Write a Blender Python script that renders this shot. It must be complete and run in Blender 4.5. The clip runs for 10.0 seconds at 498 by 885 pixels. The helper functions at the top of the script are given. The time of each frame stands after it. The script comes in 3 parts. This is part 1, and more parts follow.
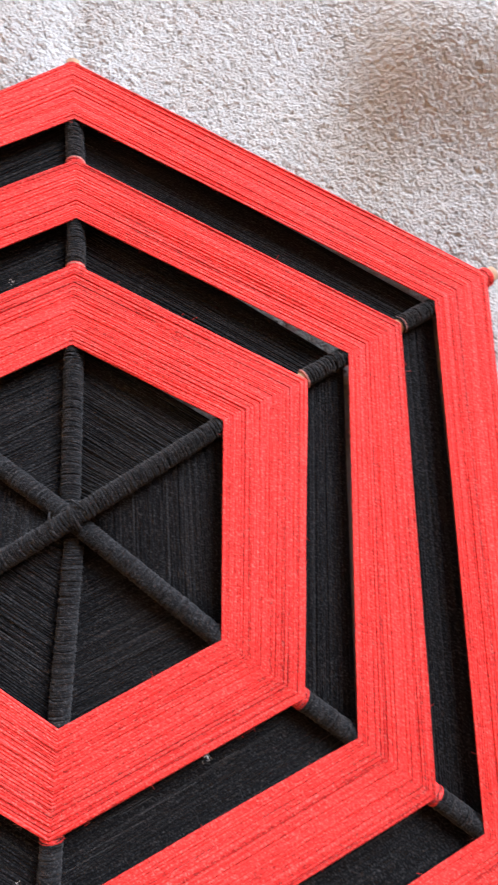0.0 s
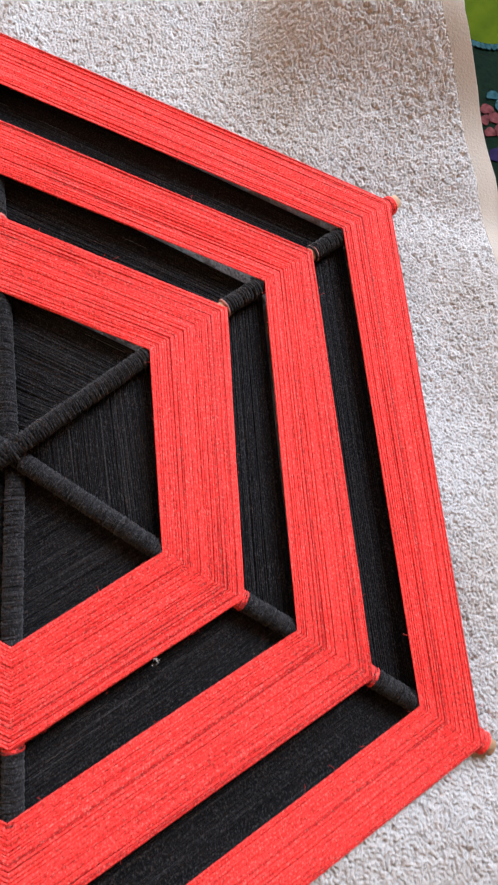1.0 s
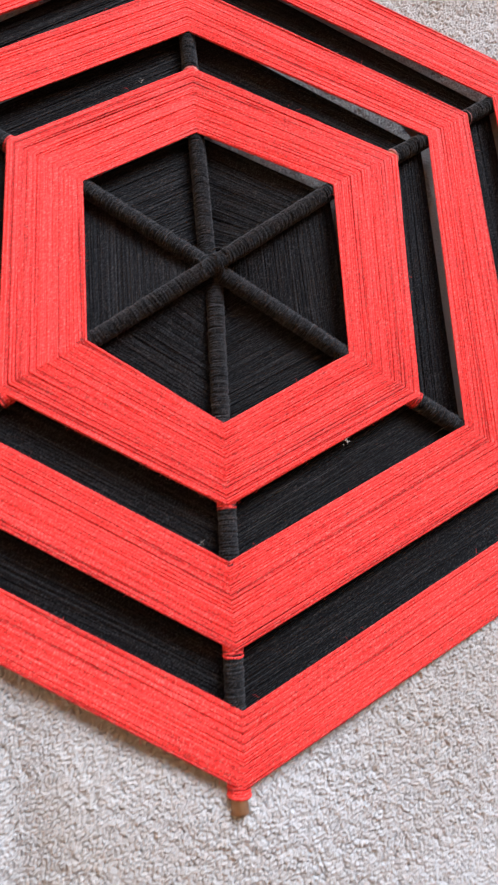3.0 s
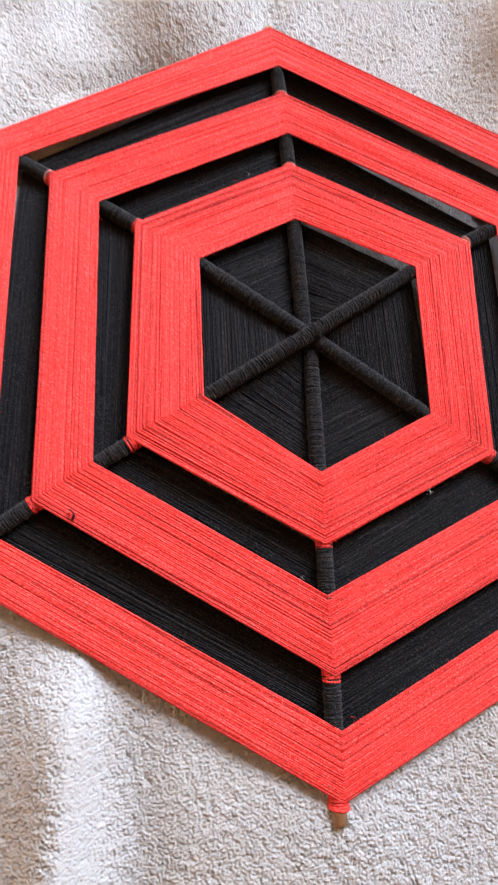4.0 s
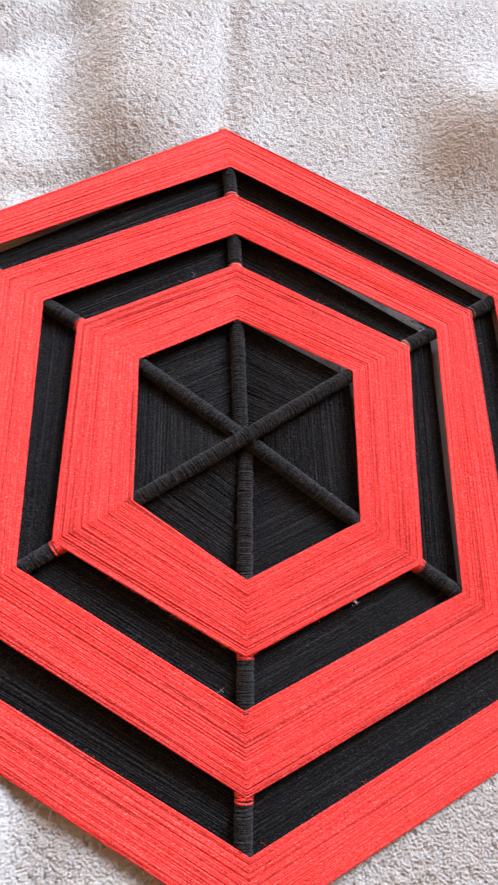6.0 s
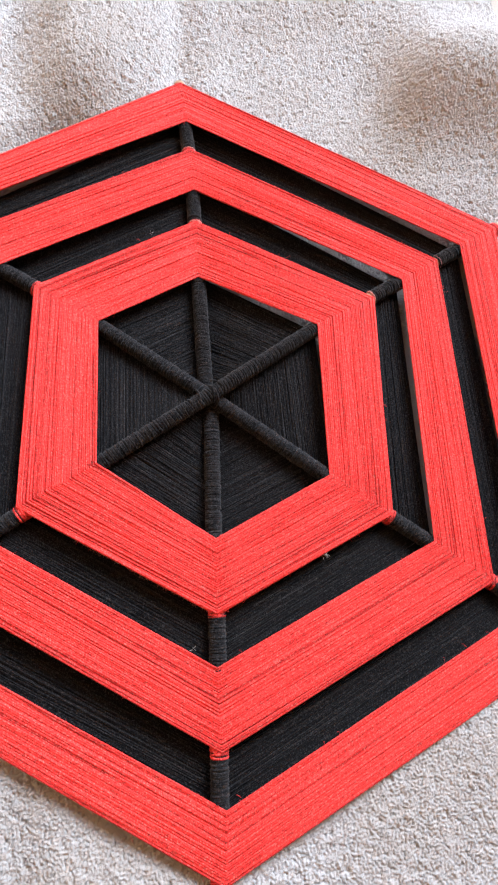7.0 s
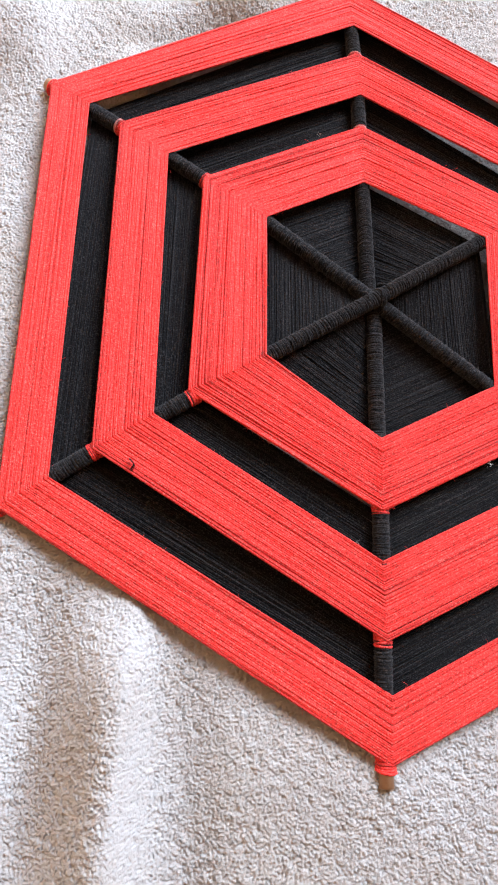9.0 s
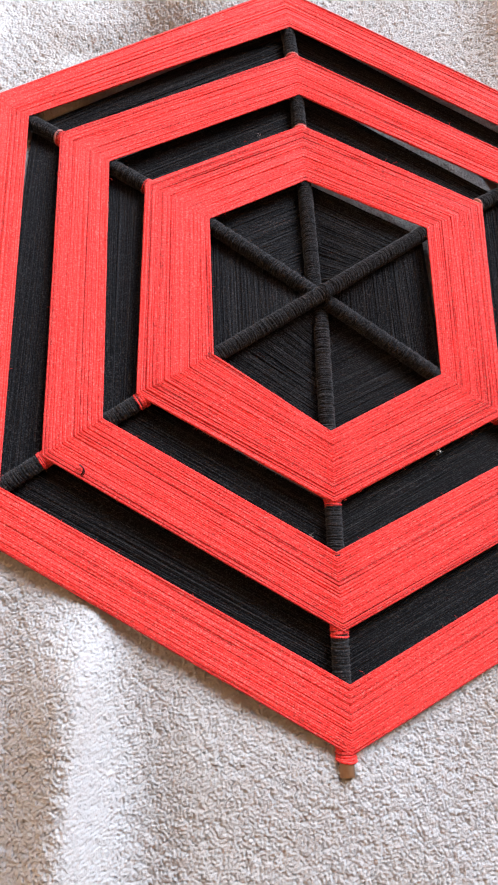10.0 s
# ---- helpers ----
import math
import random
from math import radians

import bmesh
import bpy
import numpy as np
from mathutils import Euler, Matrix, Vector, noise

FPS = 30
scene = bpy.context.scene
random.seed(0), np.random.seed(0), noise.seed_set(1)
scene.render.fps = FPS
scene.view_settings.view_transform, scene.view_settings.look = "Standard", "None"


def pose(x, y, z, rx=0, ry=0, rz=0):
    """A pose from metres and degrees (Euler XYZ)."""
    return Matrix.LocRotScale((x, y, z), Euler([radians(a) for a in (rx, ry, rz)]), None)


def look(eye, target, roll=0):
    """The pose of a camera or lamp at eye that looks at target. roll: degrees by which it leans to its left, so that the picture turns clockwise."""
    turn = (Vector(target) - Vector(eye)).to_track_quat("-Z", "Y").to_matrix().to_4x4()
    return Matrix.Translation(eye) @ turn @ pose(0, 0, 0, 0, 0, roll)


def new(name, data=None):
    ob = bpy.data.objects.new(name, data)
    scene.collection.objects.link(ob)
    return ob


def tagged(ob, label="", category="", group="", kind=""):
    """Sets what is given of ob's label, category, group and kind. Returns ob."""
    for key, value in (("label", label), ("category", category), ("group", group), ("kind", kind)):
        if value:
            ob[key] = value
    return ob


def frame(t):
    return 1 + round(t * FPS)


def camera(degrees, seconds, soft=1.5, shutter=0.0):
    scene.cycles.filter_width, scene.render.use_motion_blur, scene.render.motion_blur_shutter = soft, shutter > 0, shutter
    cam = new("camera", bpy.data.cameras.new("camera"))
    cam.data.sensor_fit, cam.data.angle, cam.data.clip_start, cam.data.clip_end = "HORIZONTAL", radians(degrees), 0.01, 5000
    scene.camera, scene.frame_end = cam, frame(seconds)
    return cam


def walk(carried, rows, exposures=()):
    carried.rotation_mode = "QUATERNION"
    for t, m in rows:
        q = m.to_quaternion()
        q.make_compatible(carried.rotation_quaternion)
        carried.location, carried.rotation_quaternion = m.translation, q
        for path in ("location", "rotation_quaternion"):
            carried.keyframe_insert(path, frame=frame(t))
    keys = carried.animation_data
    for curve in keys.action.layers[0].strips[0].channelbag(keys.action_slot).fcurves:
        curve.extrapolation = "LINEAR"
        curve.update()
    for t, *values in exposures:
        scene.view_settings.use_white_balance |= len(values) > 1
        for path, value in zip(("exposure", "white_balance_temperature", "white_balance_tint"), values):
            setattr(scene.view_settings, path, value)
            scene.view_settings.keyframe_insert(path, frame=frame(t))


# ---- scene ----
cam = camera(41.2, 10.0, soft=2.2, shutter=0.4)
PATH = [
    (0, (0.052, -0.037, 0.261), (0.207, 0.462, -1.67), 17.2),
    (0.5, (0.066, -0.052, 0.265), (0.279, 0.446, -1.66), 20.0),
    (1, (0.065, -0.073, 0.269), (0.323, 0.418, -1.653), 22.6),
    (1.5, (0.05, -0.095, 0.27), (0.332, 0.387, -1.65), 25.7),
    (2, (0.029, -0.111, 0.273), (0.31, 0.367, -1.649), 26.3),
    (2.5, (0.002, -0.133, 0.273), (0.276, 0.338, -1.651), 26.5),
    (3, (-0.026, -0.156, 0.275), (0.245, 0.329, -1.646), 25.9),
    (3.2, (-0.033, -0.165, 0.274), (0.219, 0.348, -1.643), 23.4),
    (4.3, (-0.078, -0.166, 0.318), (0.153, 0.52, -1.546), 18.0),
    (4.5, (-0.077, -0.161, 0.321), (0.139, 0.559, -1.532), 16.5),
    (5, (-0.076, -0.15, 0.326), (0.105, 0.613, -1.514), 15.0),
    (5.5, (-0.062, -0.139, 0.328), (0.136, 0.622, -1.511), 17.1),
    (6, (-0.035, -0.133, 0.325), (0.188, 0.597, -1.524), 17.6),
    (6.2, (-0.027, -0.134, 0.325), (0.206, 0.593, -1.524), 17.6),
    (7.3, (-0.02, -0.148, 0.315), (0.225, 0.497, -1.562), 18.5),
    (7.5, (-0.028, -0.153, 0.314), (0.231, 0.483, -1.564), 20.2),
    (8, (-0.053, -0.163, 0.31), (0.19, 0.473, -1.57), 20.2),
    (8.5, (-0.081, -0.17, 0.306), (0.126, 0.463, -1.579), 19.7),
    (9, (-0.094, -0.177, 0.297), (0.107, 0.419, -1.602), 21.0),
    (9.5, (-0.085, -0.182, 0.297), (0.131, 0.42, -1.598), 20.2),
    (10, (-0.073, -0.181, 0.301), (0.144, 0.43, -1.591), 18.8),
]
walk(cam, [(t, look(eye, target, roll)) for t, eye, target, roll in PATH],
     [(0, 1.53, 5400, 9), (0.7, 1.44, 5430, 9), (1.5, 1.28, 5430, 9), (2.2, 1.30, 5430, 9), (3, 1.46, 5400, 9), (4.5, 1.46, 5400, 9), (8, 1.54, 5400, 9), (10, 1.50, 5400, 9)])


# ---- world, wide soft sun ----
world = bpy.data.worlds.new("sky")
scene.world = world
world.use_nodes = True
wn = world.node_tree
sky = wn.nodes.new("ShaderNodeTexSky")
sky.sky_type = "NISHITA"
sky.sun_disc = False
sky.sun_elevation, sky.sun_rotation = radians(38), radians(48)
wn.links.new(sky.outputs[0], wn.nodes["Background"].inputs[0])
wn.nodes["Background"].inputs[1].default_value = 0.065


SUN_AZIMUTH, SUN_HEIGHT = radians(42), radians(38)
sun = new("sun", bpy.data.lights.new("sun", "SUN"))
sun.data.energy, sun.data.angle, sun.data.color = 5.0, radians(44), (1.0, 0.99, 0.98)
toward = Vector((math.cos(SUN_AZIMUTH) * math.cos(SUN_HEIGHT), math.sin(SUN_AZIMUTH) * math.cos(SUN_HEIGHT), math.sin(SUN_HEIGHT)))
sun.matrix_world = look(toward * 20, (0, 0, 0))


# ---- materials ----
def material(name):
    m = bpy.data.materials.new(name)
    m.use_nodes = True
    nt = m.node_tree
    return m, nt, nt.nodes["Principled BSDF"]


def node(nt, kind, **values):
    n = nt.nodes.new(kind)
    for key, value in values.items():
        n.inputs[key].default_value = value
    return n


def coords(nt):
    return nt.nodes.new("ShaderNodeTexCoord").outputs["Object"]


def ramp(nt, source, stops):
    r = nt.nodes.new("ShaderNodeValToRGB")
    while len(r.color_ramp.elements) < len(stops):
        r.color_ramp.elements.new(0.5)
    for e, (at, c) in zip(r.color_ramp.elements, stops):
        e.position, e.color = at, (*c, 1)
    nt.links.new(source, r.inputs[0])
    return r.outputs[0]


def blend(nt, kind, amount, a, b):
    n = nt.nodes.new("ShaderNodeMix")
    n.data_type, n.blend_type = "RGBA", kind
    n.inputs[0].default_value = amount
    nt.links.new(a, n.inputs[6])
    nt.links.new(b, n.inputs[7])
    return n.outputs[2]


def bump(nt, shader, source, strength, distance):
    b = node(nt, "ShaderNodeBump", Strength=strength, Distance=distance)
    nt.links.new(source, b.inputs["Height"])
    nt.links.new(b.outputs[0], shader.inputs["Normal"])


def yarn_material(name, dark, mid, light, lit_fuzz, roughness, sheen, sheen_tint, gloss, usual=0.35):
    """Spun yarn: each strand its own tone, with broken flecks painted in for lit fibres and for shade between them."""
    m, nt, sh = material(name)
    geo = nt.nodes.new("ShaderNodeNewGeometry")
    tone = ramp(nt, geo.outputs["Random Per Island"], [(0.0, dark), (usual, mid), (1.0, light)])
    fine = node(nt, "ShaderNodeTexNoise", Scale=950.0, Detail=2.0, Roughness=0.6)
    fleck = node(nt, "ShaderNodeTexNoise", Scale=1500.0, Detail=1.0)
    broad = node(nt, "ShaderNodeTexNoise", Scale=55.0, Detail=3.0)
    for n in (fine, fleck, broad):
        nt.links.new(coords(nt), n.inputs[0])
    c = blend(nt, "MULTIPLY", 0.85, tone, ramp(nt, fine.outputs[0], [(0.36, (0.50, 0.44, 0.44)), (0.52, (1, 1, 1))]))
    c = blend(nt, "MULTIPLY", 0.5, c, ramp(nt, broad.outputs[0], [(0.3, (0.78, 0.78, 0.78)), (0.7, (1, 1, 1))]))
    # painted highlights, as small pale flecks added to the colour
    c = blend(nt, "ADD", 1.0, c, ramp(nt, fleck.outputs[0], [(0.54, (0, 0, 0)), (0.70, lit_fuzz)]))
    nt.links.new(c, sh.inputs["Base Color"])
    sh.inputs["Roughness"].default_value = roughness
    sh.inputs["Specular IOR Level"].default_value = gloss
    sh.inputs["Sheen Weight"].default_value = sheen
    sh.inputs["Sheen Roughness"].default_value = 0.5
    sh.inputs["Sheen Tint"].default_value = (*sheen_tint, 1)
    bump(nt, sh, fine.outputs[0], 0.8, 0.0005)
    return m


RED = yarn_material("red_yarn", (0.40, 0.013, 0.010), (0.84, 0.036, 0.028), (0.88, 0.045, 0.035), (0.12, 0.100, 0.080), 0.75, 0.03, (1, 0.36, 0.32), 0.2)
BLACK = yarn_material("black_yarn", (0.0052, 0.0048, 0.0050), (0.0072, 0.0067, 0.0069), (0.019, 0.018, 0.018), (0.036, 0.033, 0.032), 0.75, 0.03, (1, 0.95, 0.92), 0.05, 0.82)
# the same black yarn, painted lighter where windings and fibres catch the light
LIT_BLACK = yarn_material("lit_black_yarn", (0.0050, 0.0046, 0.0048), (0.0090, 0.0084, 0.0086), (0.018, 0.017, 0.017), (0.042, 0.039, 0.038), 0.8, 0.10, (1, 0.96, 0.94), 0.05)


def wood_material():
    m, nt, sh = material("pale_wood")
    n = node(nt, "ShaderNodeTexNoise", Scale=180.0, Detail=5.0)
    nt.links.new(coords(nt), n.inputs[0])
    nt.links.new(ramp(nt, n.outputs[0], [(0.3, (0.22, 0.12, 0.06)), (0.7, (0.42, 0.26, 0.14))]), sh.inputs["Base Color"])
    sh.inputs["Roughness"].default_value = 0.65
    bump(nt, sh, n.outputs[0], 0.3, 0.0005)
    return m


def terry_material(name, relief, k=1.0, low=(0.388, 0.360, 0.324), high=(0.440, 0.428, 0.412)):
    m, nt, sh = material(name)
    geo = nt.nodes.new("ShaderNodeNewGeometry")
    broad = node(nt, "ShaderNodeTexNoise", Scale=9.0, Detail=4.0)
    fine = node(nt, "ShaderNodeTexNoise", Scale=900.0, Detail=3.0)
    nt.links.new(coords(nt), broad.inputs[0])
    nt.links.new(coords(nt), fine.inputs[0])
    base = ramp(nt, broad.outputs[0], [(0.32, tuple(k * c for c in low)), (0.55, tuple(k * c for c in high))])
    tone = ramp(nt, geo.outputs["Random Per Island"], [(0.0, (0.88, 0.87, 0.86)), (1.0, (1, 1, 1))])
    c = blend(nt, "MULTIPLY", 1.0, base, tone)
    nt.links.new(c, sh.inputs["Base Color"])
    sh.inputs["Roughness"].default_value = 0.9
    sh.inputs["Sheen Weight"].default_value = 0.2
    sh.inputs["Subsurface Weight"].default_value = 0.4
    sh.inputs["Subsurface Radius"].default_value = (1.0, 0.95, 0.9)
    sh.inputs["Subsurface Scale"].default_value = 0.0008
    bump(nt, sh, fine.outputs[0], relief, 0.0011)
    return m


def plain_material(name, low, high, scale, roughness=0.8, relief=0.2):
    m, nt, sh = material(name)
    n = node(nt, "ShaderNodeTexNoise", Scale=scale, Detail=6.0)
    nt.links.new(coords(nt), n.inputs[0])
    nt.links.new(ramp(nt, n.outputs[0], [(0.3, low), (0.7, high)]), sh.inputs["Base Color"])
    sh.inputs["Roughness"].default_value = roughness
    bump(nt, sh, n.outputs[0], relief, 0.001)
    return m


WOOD = wood_material()
TERRY = terry_material("terry_cotton", 0.7)
HEM = terry_material("woven_hem_cotton", 0.25, 0.8, (0.46, 0.39, 0.31), (0.50, 0.44, 0.36))
# colours of the unseen surroundings, warm so that bounced light tints the shade
BOUNCE_WALL = plain_material("warm_bounce_wall", (0.70, 0.49, 0.27), (0.78, 0.57, 0.34), 6.0)
BOUNCE_CEILING = plain_material("warm_bounce_ceiling", (0.76, 0.58, 0.36), (0.84, 0.66, 0.43), 5.0)
BOUNCE_FLOOR = plain_material("warm_bounce_floor", (0.46, 0.27, 0.15), (0.56, 0.35, 0.20), 8.0, 0.6)
GROUND = plain_material("bare_earth", (0.16, 0.12, 0.08), (0.26, 0.20, 0.13), 2.0)
TABLE = plain_material("table_wood", (0.16, 0.08, 0.04), (0.28, 0.15, 0.08), 25.0, 0.5)
CLOTH = plain_material("dark_green_cloth", (0.002, 0.006, 0.003), (0.005, 0.014, 0.006), 300.0, 0.9, 0.4)
CLOTH.node_tree.nodes["Principled BSDF"].inputs["Specular IOR Level"].default_value = 0.1
LIME = plain_material("lime_print", (0.040, 0.064, 0.0008), (0.062, 0.088, 0.0012), 90.0, 0.95, 0.2)
TEAL = plain_material("teal_print", (0.008, 0.035, 0.042), (0.040, 0.090, 0.100), 400.0, 0.95, 0.2)
TEAL_DARK = plain_material("dark_teal_print", (0.006, 0.026, 0.032), (0.014, 0.048, 0.056), 500.0, 0.95, 0.2)
PINK = plain_material("pink_print", (0.055, 0.012, 0.012), (0.15, 0.050, 0.050), 300.0, 0.95, 0.2)
PURPLE = plain_material("purple_print", (0.010, 0.007, 0.030), (0.022, 0.015, 0.050), 300.0, 0.95, 0.2)
RUST = plain_material("rust_red_print", (0.080, 0.006, 0.002), (0.17, 0.018, 0.005), 160.0, 0.95, 0.3)
APRICOT = plain_material("apricot_print", (0.24, 0.035, 0.010), (0.36, 0.075, 0.025), 160.0, 0.95, 0.3)

for printed in (CLOTH, LIME, TEAL, TEAL_DARK, PINK, PURPLE, RUST, APRICOT):
    printed.node_tree.nodes["Principled BSDF"].inputs["Specular IOR Level"].default_value = 0.04


# ---- mesh helpers ----
def mesh_from(name, verts, faces, smooth=True):
    me = bpy.data.meshes.new(name)
    verts = np.asarray(verts, dtype=np.float32).reshape(-1, 3)
    faces = np.asarray(faces, dtype=np.int32)
    n, k = faces.shape
    me.vertices.add(len(verts))
    me.vertices.foreach_set("co", verts.ravel())
    me.loops.add(n * k)
    me.loops.foreach_set("vertex_index", faces.ravel())
    me.polygons.add(n)
    me.polygons.foreach_set("loop_start", np.arange(0, n * k, k, dtype=np.int32))
    me.update(calc_edges=True)
    me.polygons.foreach_set("use_smooth", np.full(n, smooth))
    me.validate()
    return me


def part_mesh(name, me, mat, parent, label=""):
    ob = new(name, me)
    me.materials.append(mat)
    ob.parent = parent
    if label:
        ob["label"] = label
    return ob


def part(name, bm, mat, parent, label=""):
    me = bpy.data.meshes.new(name)
    bm.to_mesh(me)
    bm.free()
    return part_mesh(name, me, mat, parent, label)


def tube(points, radius, sides=6, closed=False, caps=False):
    """Rings of a round tube along points; radius may vary along it."""
    p = np.asarray(points, float)
    n = len(p)
    r = np.broadcast_to(np.asarray(radius, float), (n,))
    if closed:
        d = np.roll(p, -1, 0) - np.roll(p, 1, 0)
    else:
        d = np.gradient(p, axis=0)
    d /= np.linalg.norm(d, axis=1)[:, None] + 1e-12
    up = np.tile(np.array([0.0, 0.0, 1.0]), (n, 1))
    up[np.abs(d[:, 2]) > 0.95] = (1.0, 0.0, 0.0)
    a = np.cross(d, up)
    a /= np.linalg.norm(a, axis=1)[:, None]
    b = np.cross(a, d)
    ang = np.arange(sides) * 2 * math.pi / sides
    ring = p[:, None] + r[:, None, None] * (np.cos(ang)[None, :, None] * a[:, None] + np.sin(ang)[None, :, None] * b[:, None])
    m = n if closed else n - 1
    i = np.arange(m)[:, None] * sides
    j = ((np.arange(m) + 1) % n)[:, None] * sides
    s, s1 = np.arange(sides)[None], (np.arange(sides)[None] + 1) % sides
    f = np.stack([i + s, i + s1, j + s1, j + s], -1).reshape(-1, 4)
    return ring.reshape(-1, 3), f


class Heap:
    """Collects tubes into one mesh."""

    def __init__(self):
        self.v, self.f, self.n = [], [], 0

    def add(self, made):
        v, f = made
        self.v.append(v)
        self.f.append(f + self.n)
        self.n += len(v)

    def mesh(self, name, smooth=True):
        return mesh_from(name, np.concatenate(self.v), np.concatenate(self.f), smooth)


def box(bm, x0, x1, y0, y1, z0, z1):
    m = Matrix.Translation(((x0 + x1) / 2, (y0 + y1) / 2, (z0 + z1) / 2)) @ Matrix.Diagonal((x1 - x0, y1 - y0, z1 - z0, 1))
    return bmesh.ops.create_cube(bm, size=1.0, matrix=m)


# ---- unseen surroundings, added for warm bounced light ----
def slab(name, mat, *boxes):
    bm = bmesh.new()
    for b in boxes:
        box(bm, *b)
    ob = part(name, bm, mat, None)
    return tagged(ob, kind="structure")


FLOOR_Z, TOP_Z = -0.780, 2.600
X0, X1, Y0, Y1 = -2.00, 3.40, -2.20, 3.60
slab("floor", BOUNCE_FLOOR, (X0 - 0.15, X1 + 0.15, Y0 - 0.15, Y1 + 0.15, FLOOR_Z - 0.1, FLOOR_Z))
slab("ground", GROUND, (-400, 400, -400, 400, FLOOR_Z - 0.3, FLOOR_Z - 0.1))
# added out of view, cut short to let the sun in
slab("bounce_ceiling", BOUNCE_CEILING, (X0 - 0.15, X1 + 0.15, Y0 - 0.15, 1.45, TOP_Z, TOP_Z + 0.1))
slab("bounce_wall_west", BOUNCE_WALL, (X0 - 0.15, X0, Y0, Y1, FLOOR_Z, TOP_Z))
slab("bounce_wall_east", BOUNCE_WALL, (X1, X1 + 0.15, Y0, Y1, FLOOR_Z, TOP_Z))

slab("bounce_wall_south", BOUNCE_WALL, (X0 - 0.15, X1 + 0.15, Y0 - 0.15, Y0, FLOOR_Z, TOP_Z))

# ---- table and printed cloth ----
CLOTH_Z = -0.022
table = tagged(new("table"), "dark brown wooden table under a printed cloth", "table")
bm = bmesh.new()
box(bm, -0.75, 0.75, -0.55, 0.60, CLOTH_Z - 0.034, CLOTH_Z - 0.004)
bmesh.ops.bevel(bm, geom=bm.edges[:], offset=0.004, segments=2, affect="EDGES")
part("tabletop", bm, TABLE, table)
for lx in (-0.68, 0.68):
    for ly in (-0.48, 0.53):
        bm = bmesh.new()
        box(bm, lx - 0.03, lx + 0.03, ly - 0.03, ly + 0.03, FLOOR_Z, CLOTH_Z - 0.034)
        part("leg", bm, TABLE, table)

cloth = tagged(new("tablecloth"), "dark green tablecloth printed with lime, teal, pink and rust-red motifs", "tablecloth")
bm = bmesh.new()
box(bm, -0.77, 0.77, -0.57, 0.62, CLOTH_Z - 0.003, CLOTH_Z)
part("cloth_sheet", bm, CLOTH, cloth)


def motif(name, mat, cx, cy, rx, ry, turn, level, wobble, label="", steps=40, seed=0):
    rng = random.Random(seed)
    ph = [rng.uniform(0, 6.28) for _ in range(3)]
    bm = bmesh.new()
    ring = []
    for i in range(steps):
        a = 2 * math.pi * i / steps
        k = 1 + wobble * (math.sin(3 * a + ph[0]) + 0.6 * math.sin(5 * a + ph[1]) + 0.4 * math.sin(9 * a + ph[2]))
        x, y = rx * k * math.cos(a), ry * k * math.sin(a)
        c, s_ = math.cos(turn), math.sin(turn)
        ring.append(bm.verts.new((cx + x * c - y * s_, cy + x * s_ + y * c, CLOTH_Z + level)))
    top = bm.faces.new(ring)
    out = bmesh.ops.extrude_face_region(bm, geom=[top])
    for v in out["geom"]:
        if isinstance(v, bmesh.types.BMVert):
            v.co.z -= level
    bmesh.ops.recalc_face_normals(bm, faces=bm.faces[:])
    return part(name, bm, mat, cloth, label)


motif("teal_border", TEAL_DARK, 0.268, 0.2455, 0.0258, 0.0240, 0.0, 0.0003, 0.012, "dark teal printed border round the disc")
motif("lime_disc", LIME, 0.268, 0.2455, 0.0225, 0.0205, 0.0, 0.0006, 0.008, "lime green printed disc")
for i in range(34):
    a = radians(150 + i * 7)
    motif("teal_bead", TEAL, 0.268 + 0.0245 * math.cos(a), 0.2455 + 0.0228 * math.sin(a), 0.0022, 0.0017, a + 0.6, 0.0009, 0.08,
          "" if i else "teal bead of a printed border", 14, i)
for i, (x, y, r) in enumerate(((0.2555, 0.181, 0.0040), (0.2530, 0.174, 0.0034), (0.2590, 0.175, 0.0042), (0.2545, 0.166, 0.0036), (0.2600, 0.167, 0.0036), (0.2660, 0.176, 0.005))):
    motif("pink_petal", PINK, x, y, r, r * 0.8, i * 1.1, 0.0006, 0.1, "" if i else "dull pink printed petal", 20, 40 + i)
for i, (x, y, r) in enumerate(((0.2610, 0.190, 0.0040), (0.2655, 0.186, 0.0040), (0.2625, 0.182, 0.0026))):
    motif("teal_leaf", TEAL, x, y, r, r * 0.7, i * 0.9, 0.0007, 0.1, "" if i else "grey teal printed leaf", 20, 50 + i)
motif("purple_spot", PURPLE, 0.2570, 0.152, 0.007, 0.004, 0.3, 0.0006, 0.08, "dark purple printed spot", 24, 60)
motif("rust_flower", RUST, -0.215, 0.350, 0.055, 0.042, 0.2, 0.0006, 0.04, "rust-red printed flower with apricot veins", 60, 61)
heap = Heap()
rng = np.random.default_rng(5)
for i in range(110):
    x, y = -0.245 + 0.085 * rng.random(), 0.318 + 0.055 * rng.random()
    a, ln = radians(rng.choice([62, 75, 100, 120, 135]) + rng.normal(0, 8)), 0.012 + 0.022 * rng.random()
    t_ = np.linspace(-0.5, 0.5, 5)
    pts = np.stack([x + np.cos(a) * ln * t_, y + np.sin(a) * ln * t_ + 0.002 * np.sin(4 * t_), np.full(5, CLOTH_Z + 0.0007)], 1)
    heap.add(tube(pts, 0.00028, 5))
tagged(part_mesh("apricot_vein", heap.mesh("apricot_vein"), APRICOT, cloth, "fine apricot veins of the printed flower"), kind="stuff")

